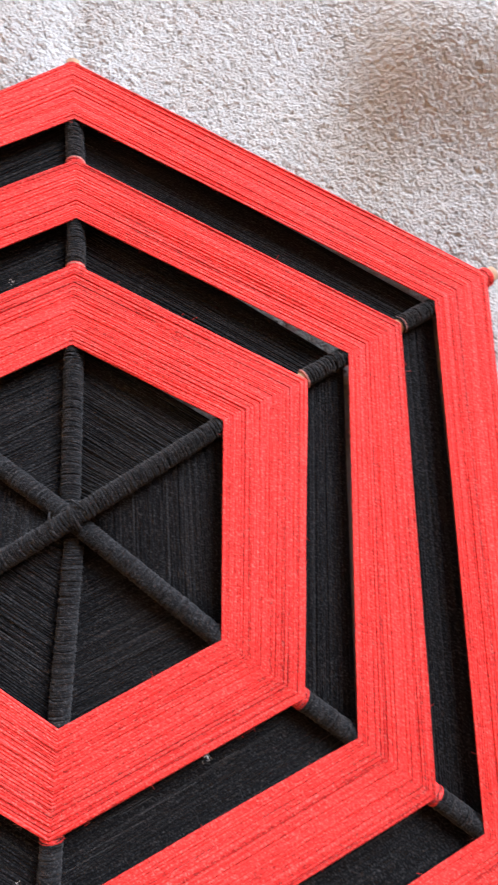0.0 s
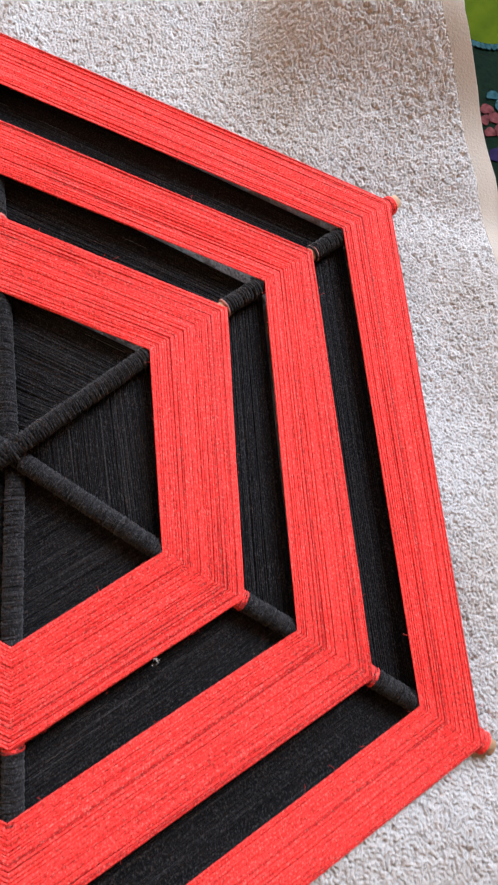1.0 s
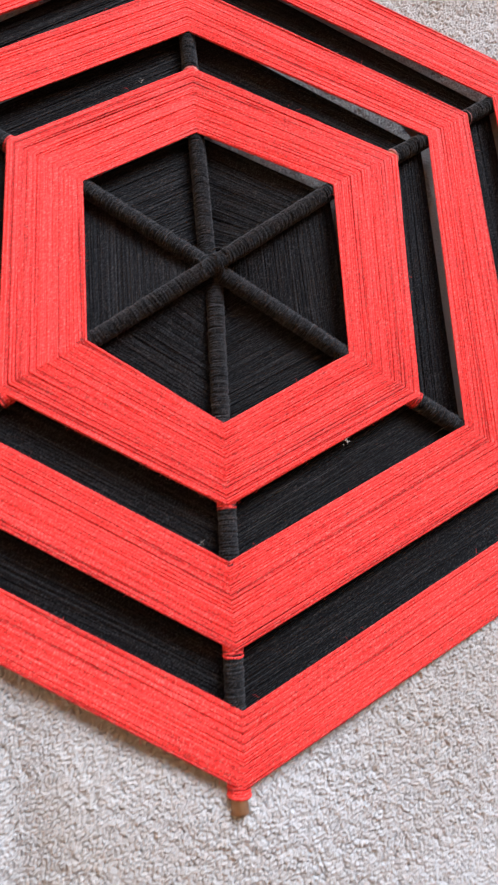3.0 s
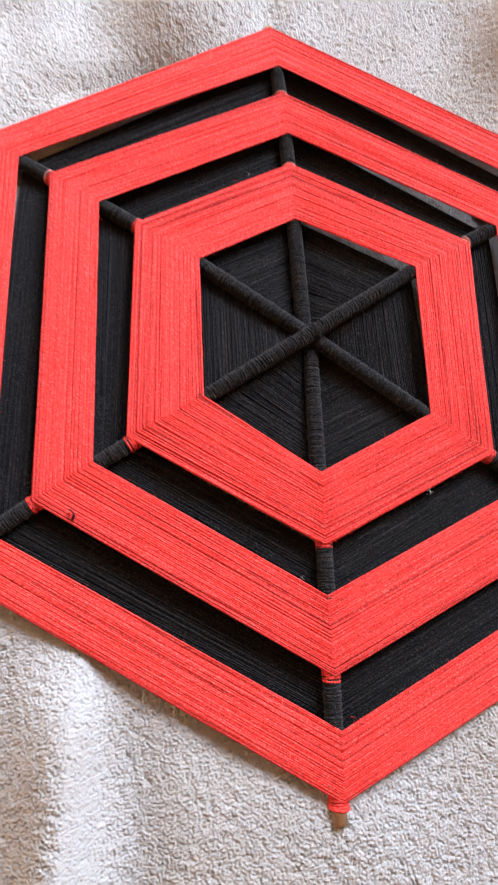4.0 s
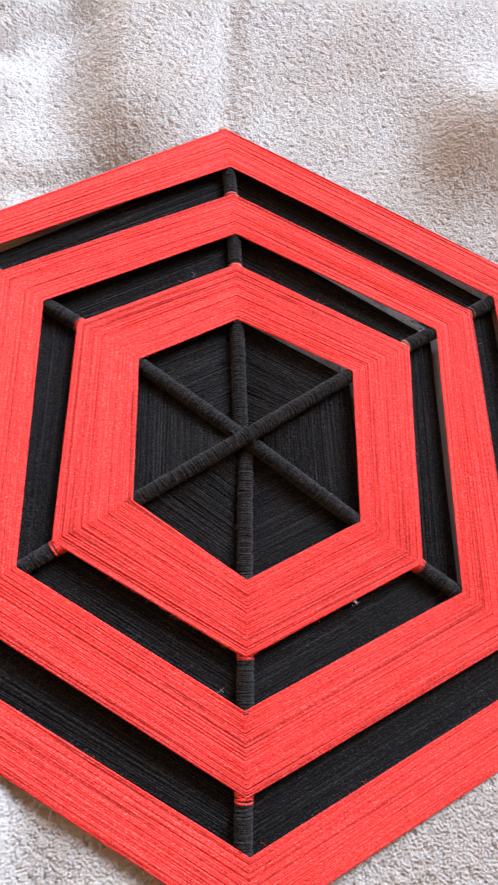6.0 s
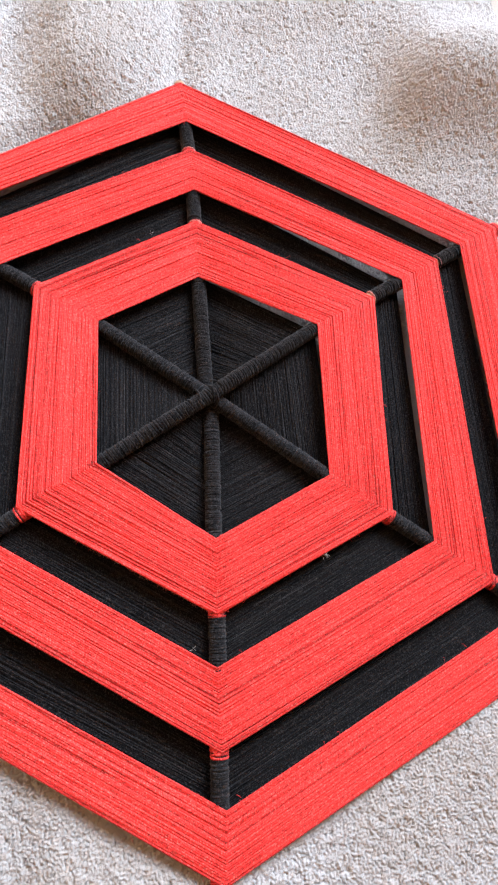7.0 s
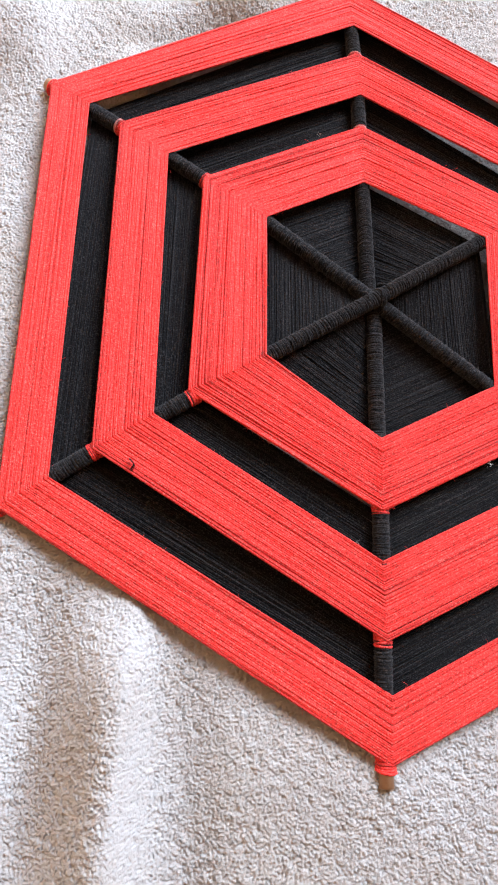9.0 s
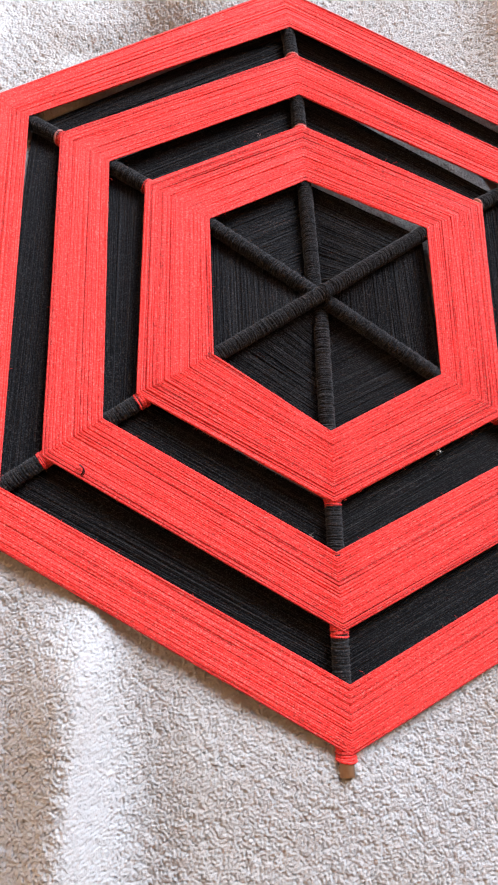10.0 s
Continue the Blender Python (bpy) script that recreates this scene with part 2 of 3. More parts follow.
# ---- towel ----
# six arms of the string mandala: the dowel's angle and end, the radii at which the bands begin and end, and the angles of their corners there
ARMS = [
    (91.4, (0.0738, 0.1104, 0.1325, 0.1612, 0.1830, 0.2165), 0.2200, (90.9, 90.9, 90.9, 91.3, 91.7, 92.3)),
    (31.3, (0.0734, 0.1125, 0.1352, 0.1633, 0.1835, 0.2132), 0.2190, (31.5, 30.4, 31.0, 31.2, 31.6, 31.4)),
    (-36.3, (0.0775, 0.1148, 0.1393, 0.1746, 0.1957, 0.2244), 0.2300, (-37.1, -36.2, -36.2, -36.3, -36.3, -36.4)),
    (-89.6, (0.0772, 0.1135, 0.1368, 0.1722, 0.1946, 0.2225), 0.2312, (-88.1, -89.2, -89.7, -89.5, -89.3, -89.8)),
    (-146.0, (0.0672, 0.1097, 0.1300, 0.1624, 0.1854, 0.2110), 0.2160, (-145.3, -147.3, -146.3, -146.1, -145.5, -145.5)),
    (145.6, (0.0704, 0.1102, 0.1338, 0.1650, 0.1853, 0.2100), 0.2140, (142.8, 144.7, 145.4, 145.8, 146.2, 146.7)),
]


def hex_distance(x, y):
    """Distance across the flats of a hexagon whose corners lie on the arms."""
    d = np.zeros_like(x)
    for a in range(6):
        t_ = radians(62 + 60 * a)
        d = np.maximum(d, x * math.cos(t_) + y * math.sin(t_))
    return d


def past_band(x, y):
    """How far outside the inner edge of the outermost red band; negative within."""
    d = np.full_like(x, -1.0)
    rim = [(arm[1][4] * math.cos(radians(arm[3][4])), arm[1][4] * math.sin(radians(arm[3][4]))) for arm in ARMS]
    for (x0, y0), (x1, y1) in zip(rim, rim[1:] + rim[:1]):
        ln = math.hypot(x1 - x0, y1 - y0)
        d = np.maximum(d, ((x - x0) * (y0 - y1) + (y - y0) * (x1 - x0)) / ln)
    return d


def along(x, y, x0, y0, x1, y1):
    """How far along, and how far to the left of, the line from one place to another."""
    ln = math.hypot(x1 - x0, y1 - y0)
    ux, uy = (x1 - x0) / ln, (y1 - y0) / ln
    return (x - x0) * ux + (y - y0) * uy, -(x - x0) * uy + (y - y0) * ux, ln


def ridge(x, y, line, height, wide, fade=0.02, skew=1.0):
    """A rounded fold along a line; skew narrows its right-hand side."""
    u, v, ln = along(x, y, *line)
    ends = 1 / (1 + np.exp(-u / fade * 3)) / (1 + np.exp((u - ln) / fade * 3))
    w = np.where(v > 0, wide, wide * skew)
    return height * ends * np.exp(-(v / w) ** 2)


def towel_height(x, y):
    z = -0.0098 + 0.0036 * np.clip(-y / 0.12, 0, 1)
    past = past_band(x, y)
    # beside one arm the towel swells up into the gap between the bands
    swell = np.exp(-((x + 0.146) ** 2 + (y - 0.112) ** 2) / 0.028 ** 2)
    out = np.clip((past - 0.010 + 0.011 * swell) / (0.013 - 0.006 * swell), 0, 1)
    f = np.zeros_like(x)
    # folds that run down from the lower edge of the mandala
    f += ridge(x, y, (-0.113, -0.174, -0.116, -0.300), 0.0225, 0.0100, 0.035, 1.8)
    f += ridge(x, y, (-0.117, -0.290, -0.118, -0.42), 0.0080, 0.0120, 0.04)
    f += ridge(x, y, (-0.086, -0.190, -0.084, -0.42), -0.0045, 0.0130, 0.03)
    f += ridge(x, y, (-0.152, -0.155, -0.154, -0.290), -0.0085, 0.0150, 0.03)
    f += ridge(x, y, (-0.215, -0.150, -0.210, -0.300), -0.0060, 0.0220, 0.03)
    f += ridge(x, y, (-0.040, -0.218, 0.0, -0.240), 0.0028, 0.0260, 0.02)
    f += ridge(x, y, (0.0, -0.240, 0.170, -0.148), 0.0034, 0.0260, 0.02)
    # folds past the upper left edge
    f += ridge(x, y, (-0.135, 0.160, -0.070, 0.185), -0.0080, 0.0110, 0.02)
    f += ridge(x, y, (-0.36, 0.254, -0.160, 0.250), 0.0120, 0.0120, 0.03, 1.5)
    f += ridge(x, y, (-0.30, 0.271, -0.150, 0.273), -0.0020, 0.0110, 0.03)
    f += ridge(x, y, (-0.206, 0.248, -0.122, 0.316), 0.0085, 0.0090, 0.02)
    f += ridge(x, y, (-0.25, 0.268, -0.190, 0.271), 0.0070, 0.0120, 0.02)
    f += ridge(x, y, (-0.36, 0.285, -0.185, 0.288), 0.0120, 0.0110, 0.02)
    f += ridge(x, y, (-0.195, 0.289, -0.100, 0.338), 0.0150, 0.0120, 0.02)
    f += ridge(x, y, (-0.073, 0.205, -0.066, 0.42), 0.0190, 0.0260, 0.03, 1.8)
    f += ridge(x, y, (-0.009, 0.205, -0.006, 0.36), -0.0050, 0.0100, 0.02)
    f += ridge(x, y, (-0.126, 0.205, -0.118, 0.42), -0.0080, 0.0200, 0.03)
    f += ridge(x, y, (-0.30, 0.160, -0.180, 0.165), 0.0165, 0.0380, 0.02)
    # the broad slope near the right-hand hem
    f += ridge(x, y, (0.140, 0.230, 0.290, 0.204), 0.0350, 0.0470, 0.03)
    f += ridge(x, y, (-0.060, 0.370, 0.300, 0.350), 0.0230, 0.1000, 0.03)
    f += ridge(x, y, (0.150, 0.122, 0.26, 0.102), -0.0050, 0.0180, 0.03)
    f += ridge(x, y, (0.175, 0.00, 0.19, -0.08), 0.0040, 0.0200, 0.03)
    ripple = 0.0013 * np.sin(31 * x + 17 * y + 1.0) * np.sin(23 * y - 9 * x) + 0.0008 * np.sin(70 * x - 40 * y) * np.sin(55 * y + 20 * x)
    z = z + out * (f + ripple) + (1 - out) * (-0.0030 - 0.0024 * np.clip(-past / 0.08, 0, 1) - 0.0036 * np.clip(-y / 0.12, 0, 1) + np.minimum(0, 0.3 * ripple))
    z += 0.0055 * swell * np.clip((past + 0.0005) / 0.004, 0, 1) * np.clip((0.030 - past) / 0.010, 0, 1)
    # the edges come down to the cloth
    z -= 0.0020 * np.clip((x - 0.222) / 0.022, 0, 1) ** 1.5
    u, v, _ = along(x, y, -0.195, 0.295, -0.100, 0.344)
    z -= np.where((x > -0.20) & (v > 0), np.clip(v / 0.02, 0, 1) * 0.012, 0)
    return np.maximum(z, CLOTH_Z + 0.0022)


def right_hem(y):
    return np.interp(y, (0.10, 0.13, 0.17, 0.20, 0.24, 0.28), (0.2470, 0.2450, 0.2365, 0.2265, 0.2235, 0.2195))


def upper_edge(x):
    """The upper border: low by the corner, then running out of the way along a slant."""
    return np.where(x < -0.190, 0.2925 + 0.3 * (x + 0.190) + 0.0010 * np.sin(60 * x), 0.2925 + (x + 0.190) * 2.6)


def is_hem(x, y):
    u, v, _ = along(x, y, -0.195, 0.292, -0.100, 0.340)
    return (x > right_hem(y) - 0.0115) | ((x > -0.196) & (x < -0.06) & (v > 0.003))


towel = tagged(new("towel"), "white terry towel with a smooth woven hem, rumpled on the table", "towel")
FINE, COARSE = 0.00050, 0.006
gx = np.concatenate([np.arange(-0.36, -0.264, COARSE), np.arange(-0.264, 0.2535, FINE)])
gy = np.concatenate([np.arange(-0.42, -0.305, COARSE), np.arange(-0.305, 0.380, FINE), np.arange(0.380, 0.45, COARSE)])


def loops(ny_, nx_, step, wave, spread, seed):
    """Squiggles like the loops of terry: noise of one wavelength only, by a band in the spectrum."""
    rng = np.random.default_rng(seed)
    k = np.hypot(np.fft.fftfreq(ny_, step)[:, None], np.fft.fftfreq(nx_, step)[None, :])
    band_ = np.exp(-((k - 1 / wave) / (spread / wave)) ** 2)
    n_ = np.fft.ifft2(np.fft.fft2(rng.standard_normal((ny_, nx_))) * band_).real
    return n_ / n_.std()


def towel_sheet(gx_, gy_, lower):
    GX, GY = np.meshgrid(gx_, gy_)
    PX = np.minimum(GX, right_hem(GY))
    PY = np.minimum(GY, np.maximum(upper_edge(PX), 0.240))
    PZ = towel_height(PX, PY) - lower
    return PX, PY, PZ


def quads_of(PX, PY, PZ, least):
    ny_, nx_ = PX.shape
    v = np.stack([PX, PY, PZ], -1).reshape(-1, 3)
    I = np.arange(ny_ * nx_).reshape(ny_, nx_)
    q_ = np.stack([I[:-1, :-1], I[:-1, 1:], I[1:, 1:], I[1:, :-1]], -1).reshape(-1, 4)
    c = v[q_]
    area = np.linalg.norm(np.cross(c[:, 2] - c[:, 0], c[:, 3] - c[:, 1]), axis=1)
    return v, q_[area > least]


def sheet(name, v, faces, mat, thickness, label):
    used, inv = np.unique(faces, return_inverse=True)
    ob = part_mesh(name, mesh_from(name, v[used], inv.reshape(faces.shape)), mat, towel, label)
    if thickness:
        mod = ob.modifiers.new("thickness", "SOLIDIFY")
        mod.thickness, mod.offset = thickness, -1.0
    return ob


PX, PY, PZ = towel_sheet(gx, gy, 0.0)
squiggle = loops(len(gy), len(gx), FINE, 0.0034, 0.32, 3)
# flat-topped loops with narrow gaps between them
creased = np.minimum(np.abs(squiggle) / 0.46, 1.0) ** 0.7
tufted = 1.5 * creased - 1.1 + 0.16 * loops(len(gy), len(gx), FINE, 0.0060, 0.5, 4) + 0.22 * loops(len(gy), len(gx), FINE, 0.0016, 0.3, 5)
PZ = PZ + np.where(is_hem(PX, PY), 0.0, 0.00098 * tufted + 0.0002)
top, quads = quads_of(PX, PY, PZ, 1e-8)
mid = top[quads].mean(1)
hemmed = is_hem(mid[:, 0], mid[:, 1])
# what lies out of sight under the mandala needs no loops: there the backing alone carries on
shown = (hex_distance(mid[:, 0], mid[:, 1]) > 0.150) | (np.hypot(mid[:, 0] - 0.045, mid[:, 1] - 0.05) < 0.075)
sheet("terry_face", top, quads[~hemmed & shown], TERRY, 0, "looped white terry face")
sheet("hem", top, quads[hemmed], HEM, 0.0020, "smooth cream woven hem")
bx, by, bz = towel_sheet(np.arange(-0.36, 0.254, COARSE), np.arange(-0.42, 0.45, COARSE), 0.0019)
sheet("backing", *quads_of(bx, by, bz, 1e-7), TERRY, 0, "back of the towel")

# ---- string mandala ----
mandala = tagged(new("string_mandala"), "red and black hexagonal string mandala wound on crossed wooden dowels", "string mandala")
STICK_Z, STICK_R, WOUND_R = -0.0042, 0.0034, 0.0042
# how high each arm's front lies: in the middle, where the dowels stack, at the inner red band, and at the outer one
HEIGHT = [(-0.0060, -0.0045, 0.0000), (0.0042, 0.0050, -0.0008), (-0.0015, 0.0008, -0.0015),
          (-0.0060, -0.0020, 0.0000), (0.0042, 0.0008, -0.0008), (-0.0015, -0.0010, 0.0010)]
BEND = [-0.0030, -0.001, 0.0, 0.0012, 0.0, -0.001]   # how far each tip is bent up


def arm_height(k, r, bent=True):
    a, b, c = HEIGHT[k]
    if r < 0.07:
        return a + (b - a) * r / 0.07
    return b + (c - b) * min(1.0, (r - 0.07) / 0.12) + (BEND[k] * max(0.0, (r - 0.175) / 0.040) if bent else 0.0)


LEAN = [(-0.6, 1.0), (0.0, 0.0), (-0.8, 0.2), (1.2, -0.6), (0.3, 0.4), (-2.6, 1.1)]   # degrees by which a dowel strays near the middle and at its end


def arm_angle(k, r):
    return ARMS[k][0] + float(np.interp(r, (0.07, 0.15, 0.21), (LEAN[k][0], 0.0, LEAN[k][1])))


def arm_point(k, r, z=0.0):
    a, off = radians(arm_angle(k, r)), max(0.0, 1 - r / 0.07)
    return np.array([r * math.cos(a) + (0.0010 if k == 0 else 0.0034) * off, r * math.sin(a) - 0.0008 * off, z])


def ring_point(k, r, z):
    """Where a round of yarn at this radius bends over an arm."""
    a, off = radians(float(np.interp(r, ARMS[k][1], ARMS[k][3]))), max(0.0, 1 - r / 0.07)
    return np.array([r * math.cos(a) + (0.0010 if k == 0 else 0.0034) * off, r * math.sin(a) - 0.0008 * off, z])


def stick_z(k, r):
    return STICK_Z + arm_height(k, r)


# the three dowels
for k in range(3):
    e0, e1 = ARMS[k][2], ARMS[k + 3][2]
    pts = [arm_point(k, r, stick_z(k, r)) for r in np.linspace(e0, 0, 14)] + [arm_point(k + 3, r, stick_z(k + 3, r)) for r in np.linspace(0.004, e1, 14)]
    v, f = tube(pts, STICK_R, 12)
    bm = bmesh.new()
    vs = [bm.verts.new(p) for p in v]
    for q_ in f:
        bm.faces.new([vs[i] for i in q_])
    bm.faces.new(vs[:12])
    bm.faces.new(list(reversed(vs[-12:])))
    bmesh.ops.recalc_face_normals(bm, faces=bm.faces[:])
    for fc in bm.faces:
        fc.smooth = len(fc.verts) == 4
    part("dowel", bm, WOOD, mandala, "round pale wooden dowel")


def winding(name, k, r0, r1, mat, label, radius=WOUND_R, seed=0):
    """Yarn wound round a dowel, turn by turn."""
    rng = np.random.default_rng(seed)
    heap_ = Heap()
    pitch, yarn = 0.00082, 0.00064
    a = radians(arm_angle(k, (r0 + r1) / 2))
    d, s = np.array([math.cos(a), math.sin(a), 0]), np.array([-math.sin(a), math.cos(a), 0])
    r = r0
    while r < r1:
        lean = rng.normal(0.0005, 0.00035)
        fat = radius - yarn + rng.normal(0, 0.00010)
        t_ = np.arange(14) * 2 * math.pi / 14
        c = arm_point(k, r, stick_z(k, r))
        pts = c + np.cos(t_)[:, None] * s * fat + np.sin(t_)[:, None] * np.array([0, 0, 1.0]) * fat + (lean * np.sin(t_ + rng.uniform(-0.5, 0.5)))[:, None] * d
        heap_.add(ring_tube(pts, c, yarn * rng.uniform(0.88, 1.12)))
        r += pitch * rng.uniform(0.85, 1.15)
    core = [arm_point(k, q_, stick_z(k, q_)) for q_ in np.linspace(r0, r1, max(3, int((r1 - r0) / 0.004)))]
    heap_.add(tube(core, radius - yarn * 1.1, 12))
    return tagged(part_mesh(name, heap_.mesh(name), mat, mandala, label), kind="stuff")


def ring_tube(pts, centre, radius, sides=5):
    """A closed tube round a dowel, swept without twist."""
    n = len(pts)
    out = pts - centre
    out /= np.linalg.norm(out, axis=1)[:, None]
    d = np.roll(pts, -1, 0) - np.roll(pts, 1, 0)
    d /= np.linalg.norm(d, axis=1)[:, None]
    b = np.cross(d, out)
    ang = np.arange(sides) * 2 * math.pi / sides
    ring = pts[:, None] + radius * (np.cos(ang)[None, :, None] * out[:, None] + np.sin(ang)[None, :, None] * b[:, None])
    i = np.arange(n)[:, None] * sides
    j = ((np.arange(n) + 1) % n)[:, None] * sides
    s, s1 = np.arange(sides)[None], (np.arange(sides)[None] + 1) % sides
    return ring.reshape(-1, 3), np.stack([i + s, i + s1, j + s1, j + s], -1).reshape(-1, 4)


BARE = {(1, 1): 0.0022, (1, 2): 0.0022, (2, 0): -0.004, (4, 0): -0.002}   # where pale dowel peeps out beside a band
for k in range(6):
    r_in = ARMS[k][1]
    winding("black_winding", k, 0.0, r_in[0] + 0.002, LIT_BLACK, "black yarn wound round the dowel", seed=10 * k)
    winding("black_winding", k, r_in[1] - 0.001 + BARE.get((k, 1), 0), r_in[2] + 0.002, LIT_BLACK, "", seed=10 * k + 1)
    winding("black_winding", k, r_in[3] - 0.001 + BARE.get((k, 2), 0), r_in[4] + 0.002, LIT_BLACK, "", seed=10 * k + 2)
    winding("red_winding", k, r_in[5] - 0.004, ARMS[k][2] - (0.0062 if k == 3 else 0.0035), RED, "red yarn wound round the dowel's tip", radius=WOUND_R + 0.0006, seed=10 * k + 3)

# the red yarn's last turns round each dowel, where a band ends
for k in range(6):
    for i, wide in ((1, 0.0012), (3, 0.0018)):
        if (k, (i + 1) // 2) not in BARE:
            winding("red_winding", k, ARMS[k][1][i] - 0.0030, ARMS[k][1][i] + wide, RED, "", radius=WOUND_R + 0.0002, seed=200 + 10 * k + i)

# a few turns that bind the crossing, half hidden by the dowel that lies on top
heap = Heap()
rng = np.random.default_rng(3)
for i in range(7):
    a = radians(118 + rng.normal(0, 12))
    off = rng.normal(0, 0.0022)
    t_ = np.linspace(-1, 1, 11)
    px = t_ * 0.0050
    pz = STICK_Z + 0.0042 + WOUND_R + 0.0002 - 0.0052 * np.abs(t_) ** 2.6
    heap.add(tube(np.stack([0.0034 + px * math.cos(a) - off * math.sin(a), -0.0008 + px * math.sin(a) + off * math.cos(a), pz], 1), 0.00042, 6))
part_mesh("crossing_knot", heap.mesh("crossing_knot"), LIT_BLACK, mandala, "black yarn crossed over the middle")


def band(name, inner, outer, level, mat, label, pitch, yarn, seed, layers=3, loose=0.00031):
    """Yarn strung round all six arms, each round a closed loop of its own."""
    rng = np.random.default_rng(seed)
    heap_ = Heap()
    width = np.mean([b - a for a, b in zip(inner, outer)]) * math.cos(radians(30))
    n = int(width / pitch)
    cut = 9
    for layer in range(layers):
        clump = np.cumsum(rng.normal(0, 0.42, (n + 1, 6)), 0)
        clump -= np.linspace(0, 1, n + 1)[:, None] * clump[-1]
        for i in range(n + 1):
            s = (i + 0.5 * layer) / n
            if s > 1:
                continue
            slack = rng.normal(0, 0.00012, 6)
            r = [inner[k] + (outer[k] - inner[k]) * s + (rng.normal(0, loose) + 0.00015 * clump[i, k]) * (1 if 0 < i < n else 0.3) for k in range(6)]
            dz = rng.normal(0, 0.00012, 6) - layer * 0.00032 * (1 if level > -0.004 else -1)
            corner = [ring_point(k, r[k], level + dz[k] + arm_height(k, r[k], level > -0.004)) for k in range(6)]
            pts = []
            for k in range(6):
                p0, p1 = corner[k], corner[(k + 1) % 6]
                for t_ in np.linspace(0, 1, cut, endpoint=False):
                    p = p0 + (p1 - p0) * t_
                    sag = math.sin(math.pi * t_)
                    p[2] += slack[k] * sag * 1.5
                    p[:2] *= 1 + sag * slack[k] * 1.5
                    pts.append(p)
            knots = np.array(pts)
            knots[:, 2] += rng.normal(0, 0.00007, len(pts))
            thick = yarn * rng.uniform(0.82, 1.12) * (1 + 0.10 * rng.standard_normal(len(pts)))
            heap_.add(tube(knots, thick, 6, closed=True))
    return tagged(part_mesh(name, heap_.mesh(name), mat, mandala, label), kind="stuff")


def radii(i):
    return [arm[1][i] for arm in ARMS]


def shifted(values, *by):
    return [v + b for v, b in zip(values, by)]


BACK_Z = -0.0088
band("black_band", [0.006] * 6, shifted(radii(0), 0.005, -0.0015, 0.006, 0.005, 0.005, 0.005), BACK_Z, BLACK, "black yarn web behind the dowels", 0.00074, 0.00046, 1)
band("red_band", shifted(radii(0), *[0.0004] * 6), shifted(radii(1), *[-0.0004] * 6), 0.0, RED, "red yarn band over the dowels", 0.00082, 0.00052, 2)
band("black_band", shifted(radii(1), -0.006, -0.006, -0.006, -0.001, -0.003, -0.006), shifted(radii(2), 0.011, -0.0015, 0.0010, 0.005, 0.005, 0.005), BACK_Z, BLACK, "", 0.00074, 0.00046, 3)
band("red_band", shifted(radii(2), *[0.0004] * 6), shifted(radii(3), *[-0.0004] * 6), 0.0, RED, "", 0.00082, 0.00052, 4)
band("black_band", shifted(radii(3), *[-0.006] * 6), shifted(radii(4), 0.0105, 0.0015, 0.0045, 0.006, 0.010, -0.0015), BACK_Z, BLACK, "", 0.00074, 0.00046, 5)
band("red_band", shifted(radii(4), *[0.0004] * 6), shifted(radii(5), *[-0.0004] * 6), 0.0, RED, "", 0.00080, 0.00052, 6)


# ---- loose fibres and lint ----
def fibres(name, places, mat, label, length, radius, seed, parent=None):
    rng = np.random.default_rng(seed)
    heap_ = Heap()
    for p in places:
        a, ln = rng.uniform(0, 2 * math.pi), length * rng.uniform(0.5, 1.4)
        bend, rise = rng.normal(0, 0.8), rng.uniform(0.0, 0.5)
        t_ = np.linspace(0, 1, 5)
        ang = a + bend * t_
        step = np.stack([np.cos(ang), np.sin(ang), rise * (1 - 1.3 * t_)], 1) * ln / 4
        heap_.add(tube(np.asarray(p) + np.cumsum(step, 0), radius, 3))
    return tagged(part_mesh(name, heap_.mesh(name), mat, parent or mandala, label), kind="stuff")


def scattered(i, j, count, level, seed):
    """Places on one ring of yarn, between two of the radii."""
    rng = np.random.default_rng(seed)
    out = []
    for _ in range(count):
        k, s, t_ = rng.integers(6), rng.random(), rng.random()
        r0 = ARMS[k][1][i] + (ARMS[k][1][j] - ARMS[k][1][i]) * s
        r1 = ARMS[(k + 1) % 6][1][i] + (ARMS[(k + 1) % 6][1][j] - ARMS[(k + 1) % 6][1][i]) * s
        out.append(arm_point(k, r0, level + arm_height(k, r0)) * (1 - t_) + arm_point((k + 1) % 6, r1, level + arm_height((k + 1) % 6, r1)) * t_)
    return out


fibres("loose_fibre", scattered(0, 1, 900, 0.0004, 1) + scattered(2, 3, 1100, 0.0004, 2) + scattered(4, 5, 1300, 0.0004, 3), RED, "fine loose red fibres", 0.0022, 0.00005, 4)
fibres("loose_fibre", scattered(1, 2, 350, BACK_Z + 0.0006, 5) + scattered(3, 4, 400, BACK_Z + 0.0006, 6)
       + [arm_point(k, r, stick_z(k, r) + WOUND_R) for k in range(6) for r in np.linspace(0.006, 0.07, 240)]
       + [arm_point(k, r, stick_z(k, r) + WOUND_R) for k in range(6) for i in (1, 3) for r in np.linspace(ARMS[k][1][i], ARMS[k][1][i + 1], 60)], LIT_BLACK, "fine loose black fibres", 0.0022, 0.00007, 7)

# bits of lint and stray ends
LINT = plain_material("pale_lint", (0.45, 0.40, 0.36), (0.70, 0.64, 0.58), 900.0, 0.9, 0.1)


def tuft(place, mat, label, count, length, seed):
    rng = np.random.default_rng(seed)
    return fibres("lint_tuft", [np.array(place) + rng.normal(0, 0.0005, 3) * (1, 1, 0.4) for _ in range(count)], mat, label, length, 0.00007, seed)


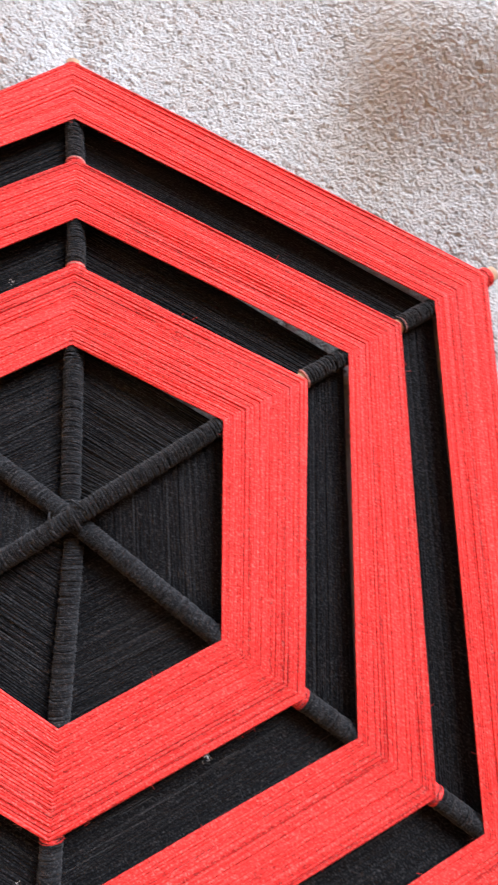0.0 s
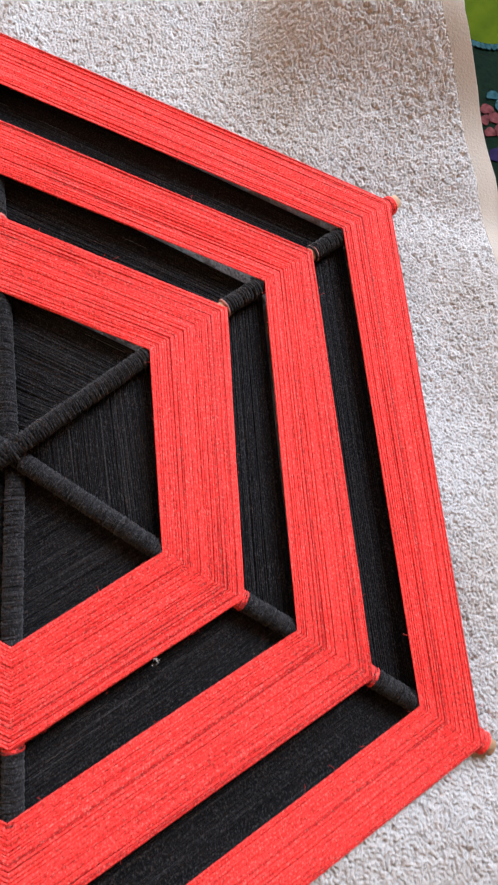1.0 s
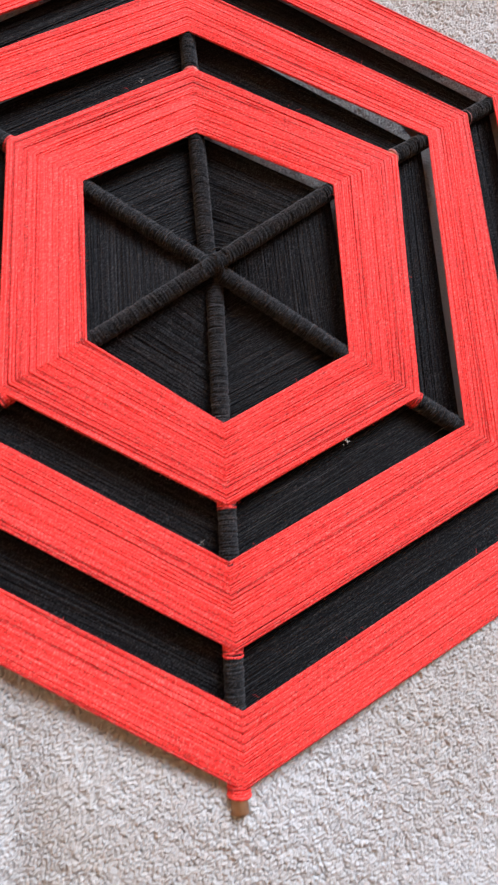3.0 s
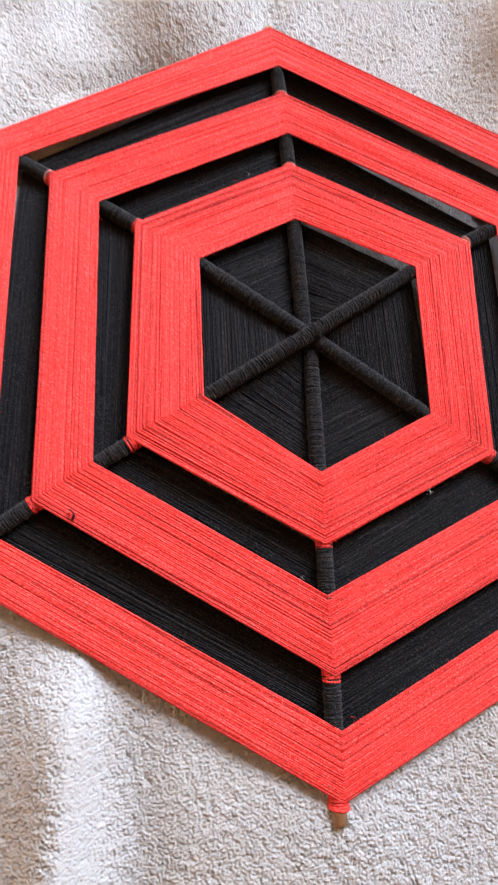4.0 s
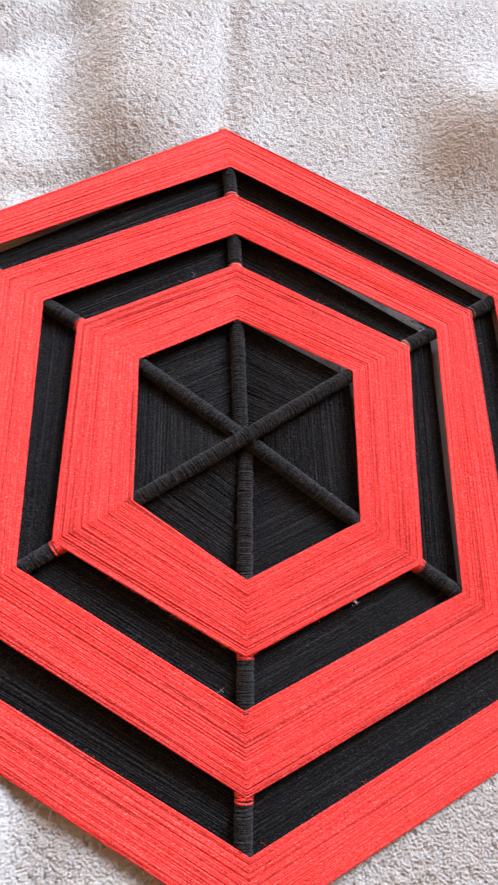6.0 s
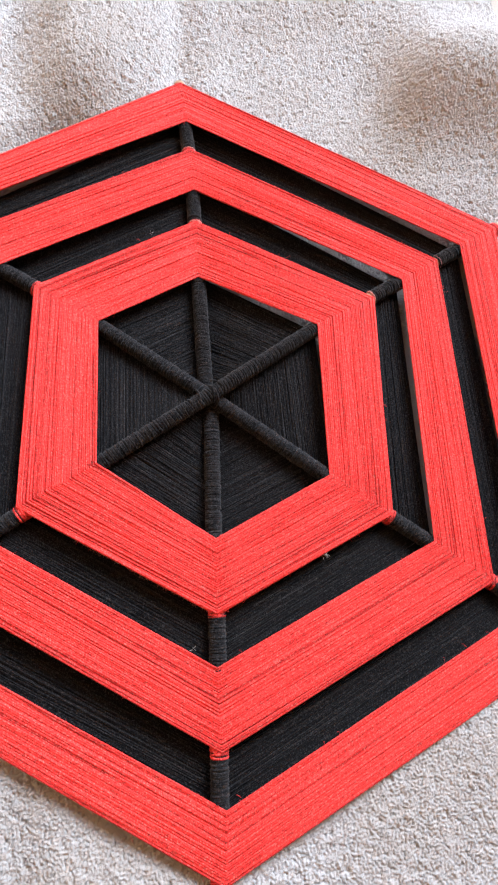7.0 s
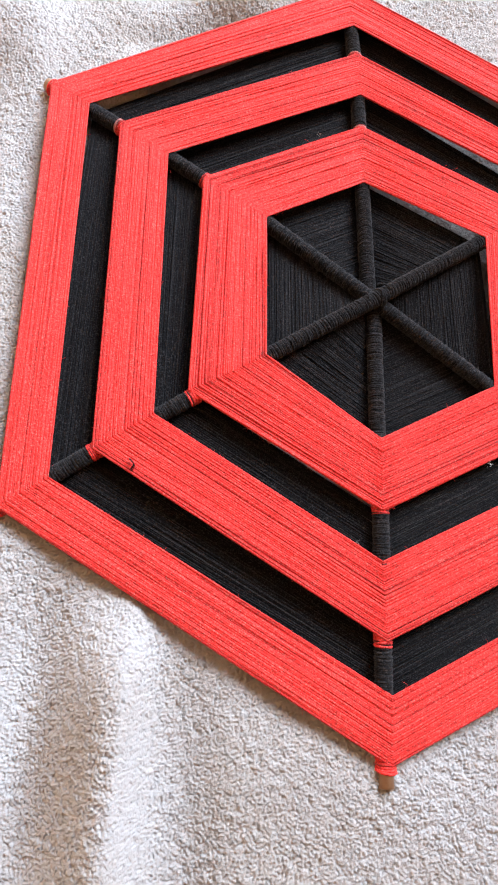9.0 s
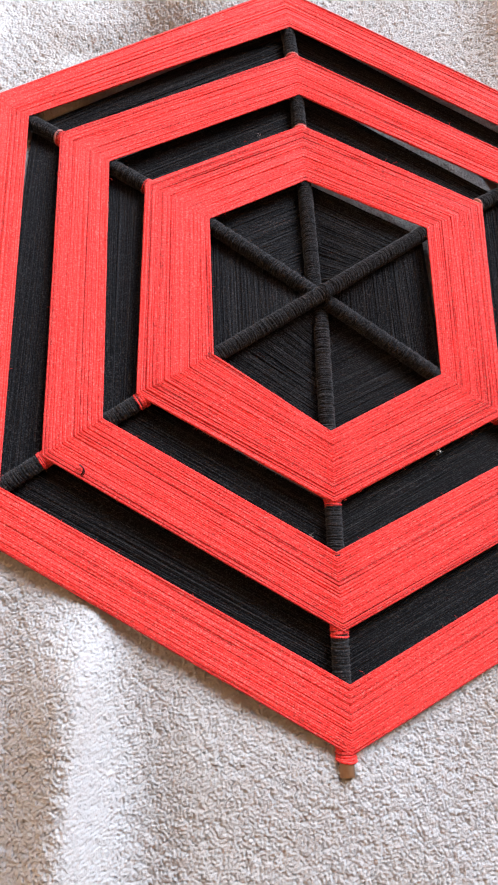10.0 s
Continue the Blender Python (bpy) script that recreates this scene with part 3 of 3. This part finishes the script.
tuft((0.0565, -0.0875, -0.0010), LINT, "pale lint caught on the yarn", 14, 0.0009, 1)
tuft((-0.0430, -0.0870, -0.0010), LINT, "", 10, 0.0008, 2)
tuft((-0.0300, -0.0950, -0.0015), LINT, "", 6, 0.0007, 3)
tuft((-0.0100, -0.1270, -0.0070), LINT, "", 3, 0.0020, 4)
tuft((-0.0270, 0.1000, -0.0010), LINT, "", 6, 0.0006, 5)
tuft((0.0060, -0.1120, -0.0005), RED, "stray red yarn end", 12, 0.0008, 6)
# pale thread that ties off a band, and a few grey strands that paint glints on the black web
PALE = plain_material("pale_pink_thread", (0.34, 0.12, 0.10), (0.50, 0.22, 0.18), 900.0, 0.9, 0.2)
for k in (0, 1, 5):
    for i, on in ((1, 0.0008), (3, 0.0014)):
        winding("tie_thread", k, ARMS[k][1][i] + on, ARMS[k][1][i] + on + 0.0004, PALE, "pale pink tie thread", radius=WOUND_R + 0.0002, seed=400 + 10 * k + i)
GLINT_GREY = plain_material("glint_grey", (0.06, 0.056, 0.054), (0.14, 0.13, 0.125), 900.0, 0.9, 0.2)
strand_rng = np.random.default_rng(12)
strands = Heap()
for i in range(6):
    s_, t0 = strand_rng.uniform(0.15, 0.7), strand_rng.uniform(0.05, 0.6)
    ends = []
    for t_ in np.linspace(t0, t0 + strand_rng.uniform(0.10, 0.22), 5):
        r3, r2 = (ARMS[k][1][1] + (ARMS[k][1][2] - ARMS[k][1][1]) * s_ for k in (3, 2))
        ends.append(ring_point(3, r3, BACK_Z + 0.0014 + arm_height(3, r3)) * (1 - t_) + ring_point(2, r2, BACK_Z + 0.0014 + arm_height(2, r2)) * t_)
    strands.add(tube(ends, 0.00006, 5))
tagged(part_mesh("glint_strand", strands.mesh("glint_strand"), GLINT_GREY, mandala, "strands coloured grey for glints on the black web"), kind="stuff")
# a frayed edge under the innermost red band, its sunlit paleness put into the colour
frayed = [ring_point(4, ARMS[4][1][1], -0.0012) * (1 - t_) + ring_point(3, ARMS[3][1][1], -0.0022) * t_ for t_ in np.linspace(0.30, 0.96, 150)]
fibres("frayed_edge", frayed, PALE, "frayed fibres along the band's edge, coloured pale for sunlight", 0.0011, 0.00006, 21)
# a curl of black fluff that stands on the red yarn
t_ = np.linspace(0, 1, 9)
curl = np.stack([-0.1165 + 0.0012 * np.sin(4 * t_), -0.1000 + 0.0048 * t_, 0.0008 + 0.0016 * np.sin(3 * t_)], 1)
fluff = Heap()
for i in range(5):
    fluff.add(tube(curl + np.random.default_rng(i).normal(0, 0.00025, 3), 0.00024, 5))
tagged(part_mesh("fluff_curl", fluff.mesh("fluff_curl"), BLACK, mandala, "stray curl of black fluff"), kind="stuff")
